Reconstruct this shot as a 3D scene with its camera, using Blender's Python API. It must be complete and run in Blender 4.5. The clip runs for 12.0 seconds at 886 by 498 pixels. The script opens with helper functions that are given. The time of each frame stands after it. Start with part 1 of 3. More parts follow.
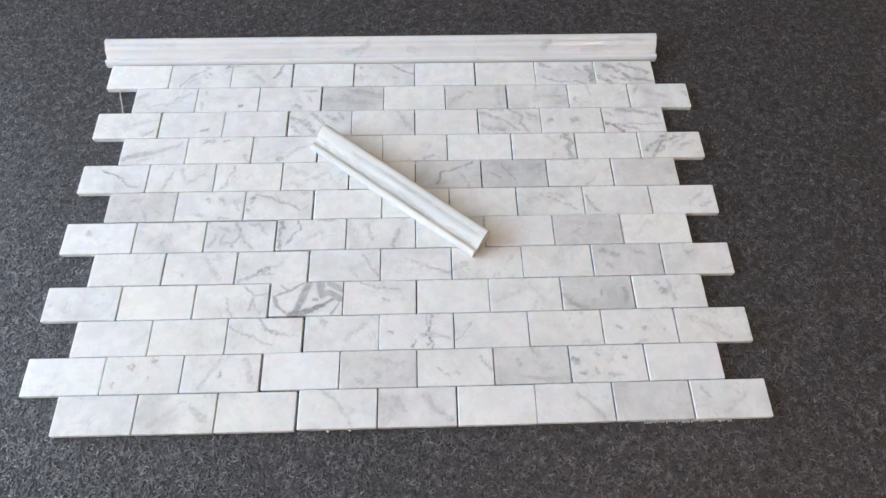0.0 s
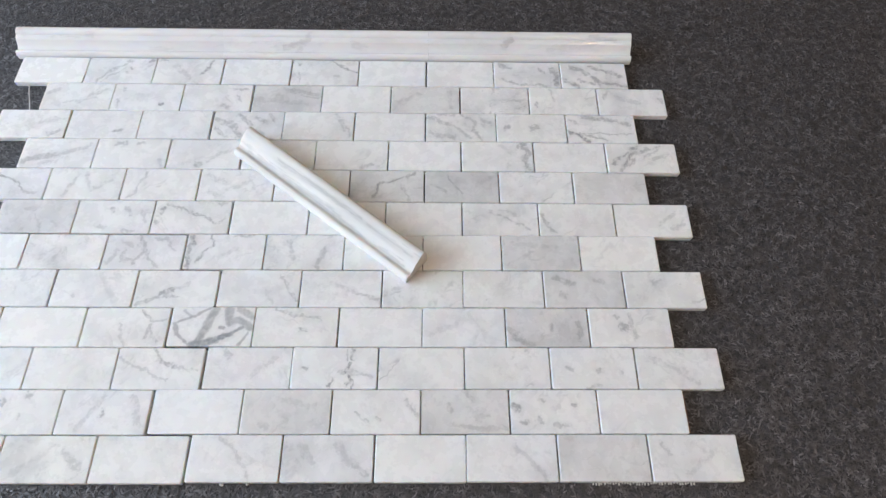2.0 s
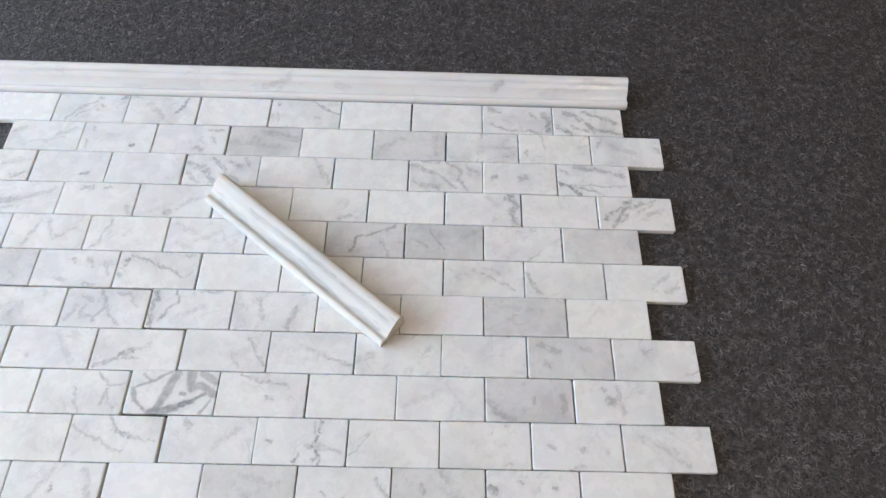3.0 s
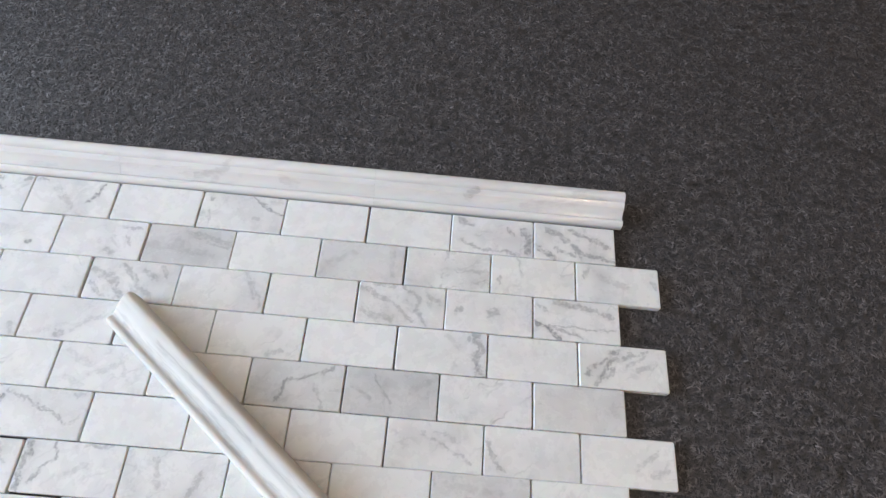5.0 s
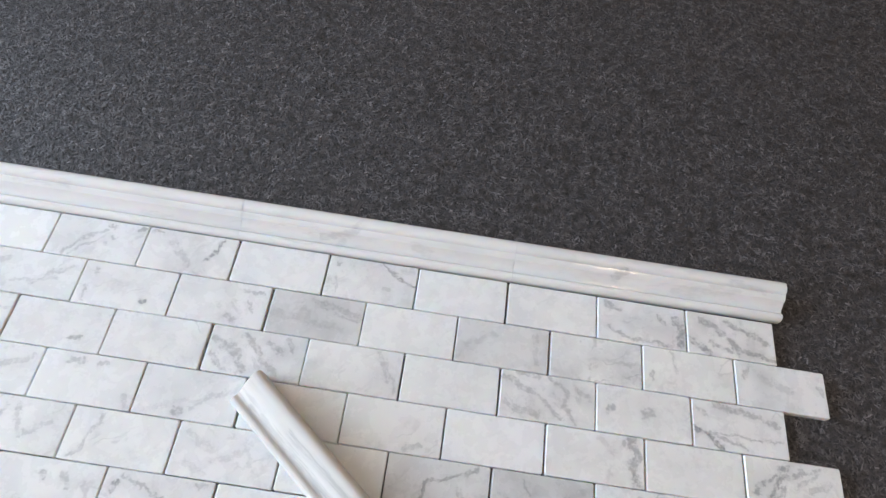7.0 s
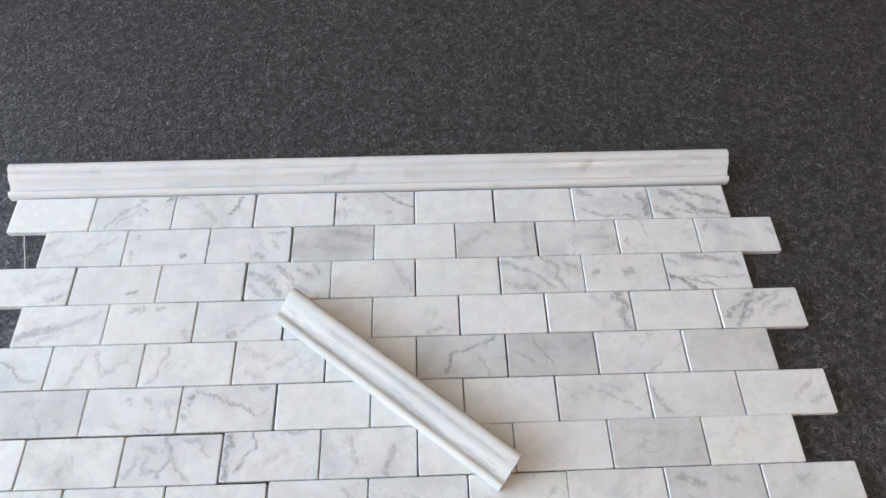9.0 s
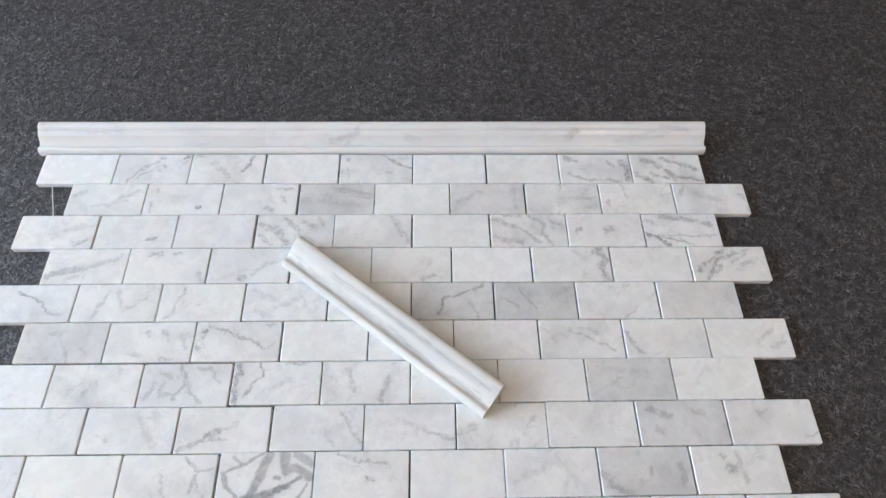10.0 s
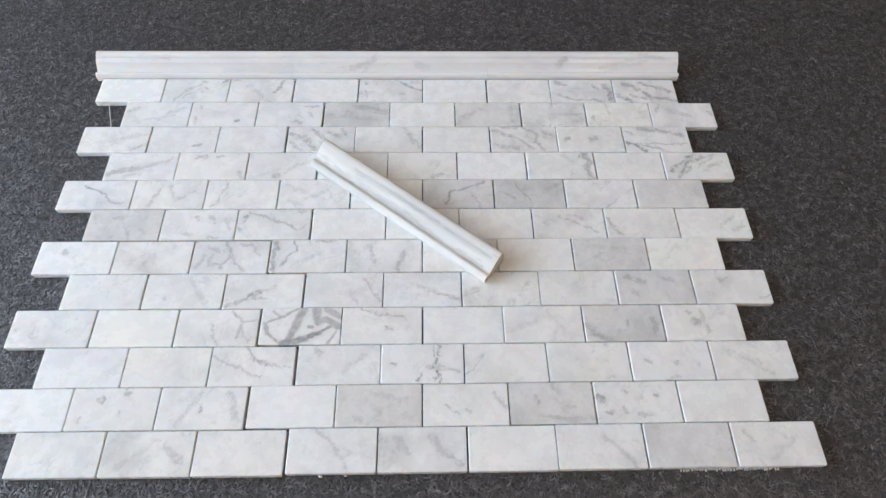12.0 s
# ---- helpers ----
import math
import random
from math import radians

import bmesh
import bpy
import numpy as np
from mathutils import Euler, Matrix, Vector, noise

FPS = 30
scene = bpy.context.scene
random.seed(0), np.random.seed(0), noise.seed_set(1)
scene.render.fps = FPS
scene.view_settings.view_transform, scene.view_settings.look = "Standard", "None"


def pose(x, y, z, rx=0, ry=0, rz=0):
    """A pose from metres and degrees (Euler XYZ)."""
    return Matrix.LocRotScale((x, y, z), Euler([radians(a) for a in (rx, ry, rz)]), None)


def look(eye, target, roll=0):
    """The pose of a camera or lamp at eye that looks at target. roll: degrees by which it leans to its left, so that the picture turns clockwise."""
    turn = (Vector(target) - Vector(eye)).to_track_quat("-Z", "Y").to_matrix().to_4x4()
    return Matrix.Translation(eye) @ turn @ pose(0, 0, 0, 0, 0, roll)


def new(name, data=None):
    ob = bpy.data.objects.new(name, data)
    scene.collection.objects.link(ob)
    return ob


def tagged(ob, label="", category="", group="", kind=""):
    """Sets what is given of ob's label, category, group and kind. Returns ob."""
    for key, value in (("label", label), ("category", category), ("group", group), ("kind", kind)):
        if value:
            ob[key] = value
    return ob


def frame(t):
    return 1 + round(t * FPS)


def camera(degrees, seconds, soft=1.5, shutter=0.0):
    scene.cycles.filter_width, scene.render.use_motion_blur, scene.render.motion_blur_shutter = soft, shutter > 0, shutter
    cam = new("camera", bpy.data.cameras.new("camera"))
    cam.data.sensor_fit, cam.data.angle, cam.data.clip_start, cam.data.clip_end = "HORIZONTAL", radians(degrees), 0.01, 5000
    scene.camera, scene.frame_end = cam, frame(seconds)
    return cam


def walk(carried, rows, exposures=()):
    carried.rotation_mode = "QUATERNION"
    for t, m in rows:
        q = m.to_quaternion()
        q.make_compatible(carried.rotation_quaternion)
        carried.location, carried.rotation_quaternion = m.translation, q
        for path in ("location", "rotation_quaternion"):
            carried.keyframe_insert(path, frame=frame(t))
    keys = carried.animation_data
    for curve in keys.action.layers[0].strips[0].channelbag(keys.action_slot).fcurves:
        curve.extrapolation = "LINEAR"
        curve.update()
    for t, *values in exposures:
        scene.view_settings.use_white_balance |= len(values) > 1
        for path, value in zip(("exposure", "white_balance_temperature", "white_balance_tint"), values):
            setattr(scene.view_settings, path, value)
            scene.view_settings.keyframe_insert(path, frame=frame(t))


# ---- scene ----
cam = camera(70.8, 12.0, soft=1.45)
PATH = [
    (0, (0.524, -0.16, 0.811), (0.576, 0.754, -0.967), 1.9),
    (0.5, (0.559, -0.146, 0.778), (0.609, 0.77, -0.999), 1.7),
    (1, (0.592, -0.133, 0.745), (0.633, 0.787, -1.03), 1.2),
    (1.5, (0.608, -0.109, 0.732), (0.646, 0.811, -1.044), 1.3),
    (2, (0.623, -0.087, 0.724), (0.654, 0.838, -1.049), 2.1),
    (2.5, (0.643, -0.054, 0.717), (0.668, 0.875, -1.054), 2.7),
    (2.7, (0.647, -0.033, 0.718), (0.669, 0.9, -1.051), 2.65),
    (4.3, (0.675, 0.124, 0.69), (0.709, 1.052, -1.081), 3.9),
    (4.5, (0.681, 0.146, 0.684), (0.72, 1.089, -1.079), 4.8),
    (5, (0.687, 0.21, 0.673), (0.733, 1.144, -1.095), 7.8),
    (5.5, (0.675, 0.252, 0.653), (0.713, 1.206, -1.105), 10.8),
    (6, (0.639, 0.285, 0.636), (0.661, 1.247, -1.117), 12.7),
    (6.5, (0.58, 0.304, 0.638), (0.599, 1.266, -1.115), 12.4),
    (7, (0.523, 0.29, 0.64), (0.546, 1.26, -1.109), 10.1),
    (7.2, (0.506, 0.277, 0.64), (0.535, 1.26, -1.101), 8.8),
    (8.8, (0.517, 0.162, 0.677), (0.573, 1.146, -1.063), 1.1),
    (9, (0.521, 0.137, 0.678), (0.578, 1.134, -1.055), 1.5),
    (9.5, (0.533, 0.097, 0.69), (0.588, 1.1, -1.04), 2.0),
    (10, (0.528, 0.052, 0.703), (0.579, 1.057, -1.025), 2.3),
    (10.5, (0.517, 0.006, 0.707), (0.573, 1.024, -1.014), 2.7),
    (11, (0.515, -0.045, 0.715), (0.567, 0.98, -1.002), 2.3),
    (11.5, (0.517, -0.098, 0.726), (0.566, 0.931, -0.989), 2.2),
    (12, (0.515, -0.146, 0.728), (0.565, 0.891, -0.982), 2.1),
]
walk(cam, [(t, look(eye, target, roll)) for t, eye, target, roll in PATH],
     exposures=[(0, 0.09), (2.5, 0.04), (5.5, 0.06), (9, 0.02), (12, 0.0)])

# ---- world, window light, ceiling light ----
world = bpy.data.worlds.new("sky_world")
scene.world = world
world.use_nodes = True
wn = world.node_tree.nodes
sky = wn.new("ShaderNodeTexSky")
sky.sky_type, sky.sun_disc = "NISHITA", False
sky.sun_elevation, sky.sun_rotation = radians(48), radians(20)
world.node_tree.links.new(sky.outputs["Color"], wn["Background"].inputs["Color"])
wn["Background"].inputs["Strength"].default_value = 0.08

# the room that closes the place round the display
X0, X1, Y0, Y1, TOP = -3.1, 4.2, -3.0, 4.4, 2.95
WIN_Y0, WIN_Y1, WIN_Z0, WIN_Z1 = -2.1, 2.3, 0.25, 2.50

lamp = bpy.data.lights.new("window_daylight", "AREA")
lamp.shape, lamp.size, lamp.size_y = "RECTANGLE", WIN_Y1 - WIN_Y0 - 0.1, WIN_Z1 - WIN_Z0 - 0.1
lamp.energy, lamp.color = 333, (0.732, 0.871, 1.055)
day = new("window_daylight", lamp)
day.matrix_world = look((X0 - 0.1, (WIN_Y0 + WIN_Y1) / 2, (WIN_Z0 + WIN_Z1) / 2), (X0 + 2, (WIN_Y0 + WIN_Y1) / 2, (WIN_Z0 + WIN_Z1) / 2))

LAMP_X, LAMP_Y, LAMP_GLOW = 1.60, -0.55, 30.0


# ---- node helpers ----
class Nodes:
    def __init__(self, name):
        self.mat = bpy.data.materials.new(name)
        self.mat.use_nodes = True
        self.tree = self.mat.node_tree
        self.bsdf = self.tree.nodes["Principled BSDF"]

    def make(self, kind, **inputs):
        node = self.tree.nodes.new(kind)
        for key, value in inputs.items():
            self.put(node.inputs[key.replace("_", " ")], value)
        return node

    def put(self, socket, value):
        if isinstance(value, bpy.types.NodeSocket):
            self.tree.links.new(value, socket)
        else:
            socket.default_value = value

    def math(self, op, a, b=0.0, c=0.0, clamp=False):
        node = self.tree.nodes.new("ShaderNodeMath")
        node.operation, node.use_clamp = op, clamp
        for socket, value in zip(node.inputs, (a, b, c)):
            self.put(socket, value)
        return node.outputs[0]

    def vec(self, op, a, b=(0, 0, 0), scale=None):
        node = self.tree.nodes.new("ShaderNodeVectorMath")
        node.operation = op
        self.put(node.inputs[0], a)
        if scale is None:
            self.put(node.inputs[1], b)
        else:
            self.put(node.inputs["Scale"], scale)
        return node.outputs["Value"] if op in ("DOT_PRODUCT", "LENGTH", "DISTANCE") else node.outputs["Vector"]

    def noise(self, place, scale, detail=3.0, rough=0.55, colour=False):
        node = self.make("ShaderNodeTexNoise", Vector=place, Scale=scale, Detail=detail, Roughness=rough)
        return node.outputs["Color" if colour else "Fac"]

    def span(self, value, a, b, c=0.0, d=1.0, smooth=True):
        node = self.tree.nodes.new("ShaderNodeMapRange")
        node.interpolation_type = "SMOOTHSTEP" if smooth else "LINEAR"
        for socket, v in zip(node.inputs, (value, a, b, c, d)):
            self.put(socket, v)
        return node.outputs["Result"]

    def mix(self, fac, a, b, blend="MIX"):
        node = self.tree.nodes.new("ShaderNodeMix")
        node.data_type, node.blend_type = "RGBA", blend
        self.put(node.inputs[0], fac)
        self.put(node.inputs[6], a)
        self.put(node.inputs[7], b)
        return node.outputs[2]

    def bump(self, height, strength, distance):
        node = self.make("ShaderNodeBump", Strength=strength, Distance=distance, Height=height)
        self.tree.links.new(node.outputs["Normal"], self.bsdf.inputs["Normal"])

    def object_place(self):
        """Object coordinates, and the same shifted by a random amount for each object."""
        p = self.make("ShaderNodeTexCoord").outputs["Object"]
        r = self.make("ShaderNodeObjectInfo").outputs["Random"]
        shift = self.make("ShaderNodeCombineXYZ", X=self.math("MULTIPLY", r, 37.0), Y=self.math("MULTIPLY", r, 91.0), Z=self.math("MULTIPLY", r, 13.0))
        return p, self.vec("ADD", p, shift.outputs[0]), r


# ---- the sizes of the display ----
PX, PY = 0.1016, 0.0508          # pitch of the tiles along and across a course
JOINT, THICK = 0.0013, 0.0088
HALF_X, HALF_Y = (PX - JOINT) / 2, (PY - 0.0007) / 2

WHITE, CLOUD, DARK = (0.795, 0.797, 0.801, 1), (0.44, 0.455, 0.47, 1), (0.17, 0.185, 0.205, 1)


def marble(name, tone=1.0, cloud=0.5, wisp=0.25, angle=35.0, spots=0.3, strokes=(), rough=0.26, stretch=(1, 1, 1), bold=0.85, tint=(1, 1, 1), gloss=0.5, shake=1.0):
    """White veined marble. strokes: (x0, y0, x1, y1, width in mm, strength), in half tiles from the tile's middle."""
    n = Nodes(name)
    p, q, r = n.object_place()
    q = n.vec("MULTIPLY", q, stretch)
    # soft grey clouds at two scales
    low = n.noise(q, 20, 2.5, 0.5)
    fine = n.noise(q, 60, 4, 0.6)
    haze = n.math("MULTIPLY", n.span(n.math("ADD", n.math("MULTIPLY", low, 0.88), n.math("MULTIPLY", fine, 0.12)), 0.40, 0.74), cloud)
    # wisps: stretched ridged noise, patchy
    turned = n.make("ShaderNodeVectorRotate", Vector=q, Angle=radians(-angle))
    warp = n.vec("ADD", turned.outputs[0], n.vec("SCALE", n.vec("SUBTRACT", n.noise(q, 28, 4, 0.6, True), (0.5, 0.5, 0.5)), scale=0.035))
    ridge = n.noise(n.vec("MULTIPLY", warp, (9, 34, 20)), 1.0, 3, 0.5)
    line = n.span(n.math("ABSOLUTE", n.math("SUBTRACT", ridge, 0.5)), 0.035, 0.0)
    patch = n.span(n.noise(q, 23, 2), 0.5, 0.68)
    veins = n.math("MULTIPLY", n.math("MULTIPLY", line, patch), wisp)
    # small crystalline flecks
    fleck = n.math("MULTIPLY", n.span(n.noise(n.vec("ADD", q, (3.1, 7.7, 0)), 85, 2, 0.5), 0.70, 0.80), spots)
    grey = n.math("MAXIMUM", veins, fleck)
    # dappling: small ragged grey blotches that gather in patches
    dapple = n.math("MULTIPLY", n.span(n.noise(warp, 82, 6, 0.68), 0.50, 0.70), n.span(n.noise(n.vec("ADD", q, (5.3, 1.9, 2.2)), 15, 2), 0.42, 0.62))
    grey = n.math("MAXIMUM", grey, n.math("MULTIPLY", dapple, cloud * 0.62))
    if strokes:
        flat = n.vec("MULTIPLY", p, (1, 1, 0))
        coarse = n.vec("MULTIPLY", n.vec("SUBTRACT", n.noise(q, 62, 4, 0.65, True), (0.5, 0.5, 0.5)), (0.019 * shake, 0.019 * shake, 0))
        crisp = n.vec("MULTIPLY", n.vec("SUBTRACT", n.noise(q, 260, 4, 0.7, True), (0.5, 0.5, 0.5)), (0.0065 * shake, 0.0065 * shake, 0))
        shaken = n.vec("ADD", flat, n.vec("ADD", coarse, crisp))
        rag = n.span(n.noise(q, 150, 5, 0.72), 0.34, 0.58, 1.0 - 0.74 * shake, 1.0)
        for x0, y0, x1, y1, width, strength in strokes:
            a, b = Vector((x0 * HALF_X, y0 * HALF_Y, 0)), Vector((x1 * HALF_X, y1 * HALF_Y, 0))
            along = b - a
            off = n.vec("SUBTRACT", shaken, a)
            t = n.math("DIVIDE", n.vec("DOT_PRODUCT", off, along), max(along.length_squared, 1e-7), clamp=True)
            far = n.vec("LENGTH", n.vec("SUBTRACT", off, n.vec("SCALE", along, scale=t)))
            core = n.math("MULTIPLY", n.span(far, width * 0.00080, width * 0.00030, 0, min(1.0, strength * (1.38 - 0.36 * strength))), rag)
            mark = n.math("MAXIMUM", core, n.span(far, width * 0.0016, 0.0, 0, strength * 0.30))
            grey = n.math("MAXIMUM", grey, mark)
    base = n.mix(haze, WHITE, CLOUD)
    base = n.mix(n.math("MULTIPLY", grey, bold, clamp=True), base, DARK)
    # each piece a little lighter or darker, warmer or cooler
    base = n.mix(1.0, base, n.make("ShaderNodeCombineColor", Red=n.span(r, 0, 1, tone * 0.985, tone * 1.005, False),
                                   Green=n.span(r, 0, 1, tone * 0.988, tone * 1.002, False), Blue=n.span(r, 0, 1, tone * 0.996, tone * 0.990, False)).outputs[0], "MULTIPLY")
    base = n.mix(1.0, base, (*tint, 1), "MULTIPLY")
    n.put(n.bsdf.inputs["Base Color"], base)
    n.put(n.bsdf.inputs["Roughness"], n.span(fine, 0.3, 0.7, rough * 0.85, rough * 1.25))
    n.bsdf.inputs["Specular IOR Level"].default_value = gloss
    n.bsdf.inputs["Subsurface Weight"].default_value = 0.4
    n.bsdf.inputs["Subsurface Radius"].default_value = (1.0, 0.62, 0.38)
    n.bsdf.inputs["Subsurface Scale"].default_value = 0.012
    n.bump(n.noise(q, 420, 3), 0.12, 0.0004)
    return n.mat


def plain(name, colour, rough=0.6, speck=0.1, scale=40, bump=0.2, metal=0.0):
    n = Nodes(name)
    p, q, r = n.object_place()
    f = n.noise(q, scale, 5, 0.6)
    g = n.noise(q, scale * 0.12, 3)
    dark = tuple(c * (1 - speck * 2) for c in colour) + (1,)
    light = tuple(min(1, c * (1 + speck)) for c in colour) + (1,)
    n.put(n.bsdf.inputs["Base Color"], n.mix(n.span(n.math("MULTIPLY_ADD", g, 0.4, n.math("MULTIPLY", f, 0.6)), 0.3, 0.7), dark, light))
    n.put(n.bsdf.inputs["Roughness"], n.span(f, 0.3, 0.7, rough * 0.9, min(1, rough * 1.1)))
    n.bsdf.inputs["Metallic"].default_value = metal
    n.bump(f, bump, 0.002)
    return n.mat


def carpet_material():
    n = Nodes("charcoal_carpet")
    p = n.make("ShaderNodeTexCoord").outputs["Object"]
    fine, mid, wide = n.noise(p, 420, 4, 0.7), n.noise(p, 110, 4, 0.6), n.noise(p, 7, 3)
    f = n.math("ADD", n.math("MULTIPLY", fine, 0.55), n.math("MULTIPLY", mid, 0.45))
    c = n.mix(n.span(f, 0.36, 0.66), (0.019, 0.019, 0.0208, 1), (0.098, 0.094, 0.105, 1))
    c = n.mix(n.span(wide, 0.35, 0.65, 0, 0.22), c, (0.046, 0.045, 0.047, 1))
    n.put(n.bsdf.inputs["Base Color"], c)
    n.bsdf.inputs["Roughness"].default_value = 0.75
    n.bsdf.inputs["Specular IOR Level"].default_value = 0.4
    n.bump(f, 0.9, 0.003)
    return n.mat


def fibre_material():
    n = Nodes("carpet_fibre")
    r = n.make("ShaderNodeNewGeometry").outputs["Random Per Island"]
    ramp = n.tree.nodes.new("ShaderNodeValToRGB")
    n.tree.links.new(r, ramp.inputs[0])
    ramp.color_ramp.elements[0].color = (0.034, 0.0336, 0.0375, 1)
    ramp.color_ramp.elements[1].color = (0.150, 0.146, 0.158, 1)
    for place, v in ((0.35, 0.046), (0.70, 0.068), (0.94, 0.095)):
        ramp.color_ramp.elements.new(place).color = (v * 0.98, v * 0.96, v * 1.06, 1)
    p = n.make("ShaderNodeTexCoord").outputs["Object"]
    mottle = n.math("ADD", n.span(n.noise(p, 84, 3, 0.6), 0.34, 0.66, -0.16, 1.12), n.span(n.noise(p, 24, 2), 0.35, 0.65, 0.30, 0.65))
    n.put(n.bsdf.inputs["Base Color"], n.vec("SCALE", ramp.outputs[0], scale=mottle))
    n.bsdf.inputs["Roughness"].default_value = 0.52
    n.bsdf.inputs["Specular IOR Level"].default_value = 0.95
    return n.mat


def glow(name, colour, strength):
    n = Nodes(name)
    n.put(n.bsdf.inputs["Base Color"], (*colour, 1))
    n.put(n.bsdf.inputs["Emission Color"], (*colour, 1))
    n.bsdf.inputs["Emission Strength"].default_value = strength
    return n.mat


CARPET, FIBRE = carpet_material(), fibre_material()
WALL = plain("warm_wall_paint", (0.62, 0.41, 0.24), 0.85, 0.03, 60, 0.1)
CEILING = plain("ceiling_paint", (0.62, 0.55, 0.46), 0.9, 0.03, 80, 0.15)
TRIM = plain("white_lamp_metal", (0.7, 0.7, 0.69), 0.4, 0.03)
FRAME = plain("grey_window_metal", (0.35, 0.36, 0.37), 0.35, 0.04, 90, 0.05, 0.8)
THREAD = plain("fibreglass_mesh", (0.62, 0.62, 0.60), 0.7, 0.08, 300)
# the same net under the tiles, darkened to put joint shade into its colour
NET = plain("joint_shade_net", (0.22, 0.22, 0.22), 0.8, 0.1, 300)
ADHESIVE = plain("brown_adhesive", (0.30, 0.16, 0.12), 0.7, 0.15, 300)
LAMP_GLASS = glow("warm_lamp_diffuser", (1.0, 0.69, 0.44), LAMP_GLOW)


# ---- mesh helpers ----
def mesh_of(name, bm, material):
    me = bpy.data.meshes.new(name)
    bm.normal_update()
    bm.to_mesh(me)
    bm.free()
    me.materials.append(material)
    return me


def part(name, bm, material, parent, label=""):
    ob = new(name, mesh_of(name, bm, material))
    ob.parent = parent
    return tagged(ob, label)


def box(bm, x0, y0, z0, x1, y1, z1):
    made = bmesh.ops.create_cube(bm, size=1)["verts"]
    for v in made:
        v.co = Vector(((x0 + x1) / 2 + v.co.x * (x1 - x0), (y0 + y1) / 2 + v.co.y * (y1 - y0), (z0 + z1) / 2 + v.co.z * (z1 - z0)))
    return bm


def boxes(*all_boxes):
    bm = bmesh.new()
    for b in all_boxes:
        box(bm, *b)
    return bm


# ---- the room ----
def structure(name, bm, material, label):
    return tagged(new(name, mesh_of(name, bm, material)), label, name.split("_")[0], kind="structure")


W = 0.2
bm = bmesh.new()
bmesh.ops.create_grid(bm, x_segments=8, y_segments=8, size=1)
for v in bm.verts:
    v.co = Vector(((X0 + X1) / 2 + v.co.x * ((X1 - X0) / 2 + W), (Y0 + Y1) / 2 + v.co.y * ((Y1 - Y0) / 2 + W), 0))
structure("floor", bm, CARPET, "charcoal grey needle-felt carpet floor, flecked with lighter fibres")
structure("ceiling", boxes((X0 - W, Y0 - W, TOP, X1 + W, Y1 + W, TOP + W)), CEILING, "plain off-white painted ceiling")
structure("wall_east", boxes((X1, Y0 - W, 0, X1 + W, Y1 + W, TOP)), WALL, "plain warm beige painted wall")
structure("wall_north", boxes((X0 - W, Y1, 0, X1, Y1 + W, TOP)), WALL, "plain warm beige painted wall")
structure("wall_south", boxes((X0 - W, Y0 - W, 0, X1, Y0, TOP)), WALL, "plain warm beige painted wall")
structure("wall_west", boxes((X0 - W, Y0, 0, X0, WIN_Y0, TOP), (X0 - W, WIN_Y1, 0, X0, Y1, TOP),
                             (X0 - W, WIN_Y0, 0, X0, WIN_Y1, WIN_Z0), (X0 - W, WIN_Y0, WIN_Z1, X0, WIN_Y1, TOP)),
          WALL, "beige painted wall with a wide window opening")
window = tagged(new("window_1"), "wide shop window with a slim grey metal frame", "window", kind="structure")
window.location = (X0, (WIN_Y0 + WIN_Y1) / 2, WIN_Z0)
hw, hz = (WIN_Y1 - WIN_Y0) / 2, WIN_Z1 - WIN_Z0
part("window_frame", boxes((-0.06, -hw, 0, -0.01, -hw + 0.05, hz), (-0.06, hw - 0.05, 0, -0.01, hw, hz),
                           (-0.06, -hw + 0.05, 0, -0.01, hw - 0.05, 0.05), (-0.06, -hw + 0.05, hz - 0.05, -0.01, hw - 0.05, hz)), FRAME, window)

light = tagged(new("ceiling_light"), "long warm-white ceiling light panel with a slim white frame", "ceiling light")
light.location = (LAMP_X, LAMP_Y, TOP)
S, T = 0.16, 0.24
part("frame", boxes((-S, -T, -0.05, S, -T + 0.02, 0), (-S, T - 0.02, -0.05, S, T, 0), (-S, -T + 0.02, -0.05, -S + 0.02, T - 0.02, 0),
                    (S - 0.02, -T + 0.02, -0.05, S, T - 0.02, 0)), TRIM, light)
part("diffuser", boxes((-S + 0.021, -T + 0.021, -0.045, S - 0.021, T - 0.021, -0.03)), LAMP_GLASS, light, "glowing warm diffuser panel")


# ---- the marble of the tiles ----
KINDS = {
    ".": marble("marble_plain", 1.0, 0.22, 0.10, 40, 0.15),
    "/": marble("marble_wispy_rising", 0.985, 0.38, 0.50, 38, 0.25),
    "b": marble("marble_wispy_falling", 0.985, 0.36, 0.50, -32, 0.25),
    "c": marble("marble_clouded", 0.98, 0.60, 0.40, 20, 0.35),
    "s": marble("marble_flecked", 0.99, 0.28, 0.18, 60, 0.8),
    "g": marble("marble_grey", 0.87, 0.40, 0.22, 15, 0.3),
    "w": marble("marble_white", 1.035, 0.12, 0.05, 30, 0.1),
}
# one letter for each tile, course by course from the moulding down
COURSES = (
    "w/c.c..cc",
    "/scg.gcsc",
    "bsbc/.cs/",
    "/s/..ws./",
    "b/./.gg/g",
    "g/b..w//.",
    "wc//c.wgw",
    "/b//bcsg/",
    "cwb/b./gs",
    ".//bs//sb",
    "ws/wgbgs.",
    "cc/bc.bgb",
)
STROKES = {}


def veins(course, column, *strokes):
    STROKES[course, column] = strokes


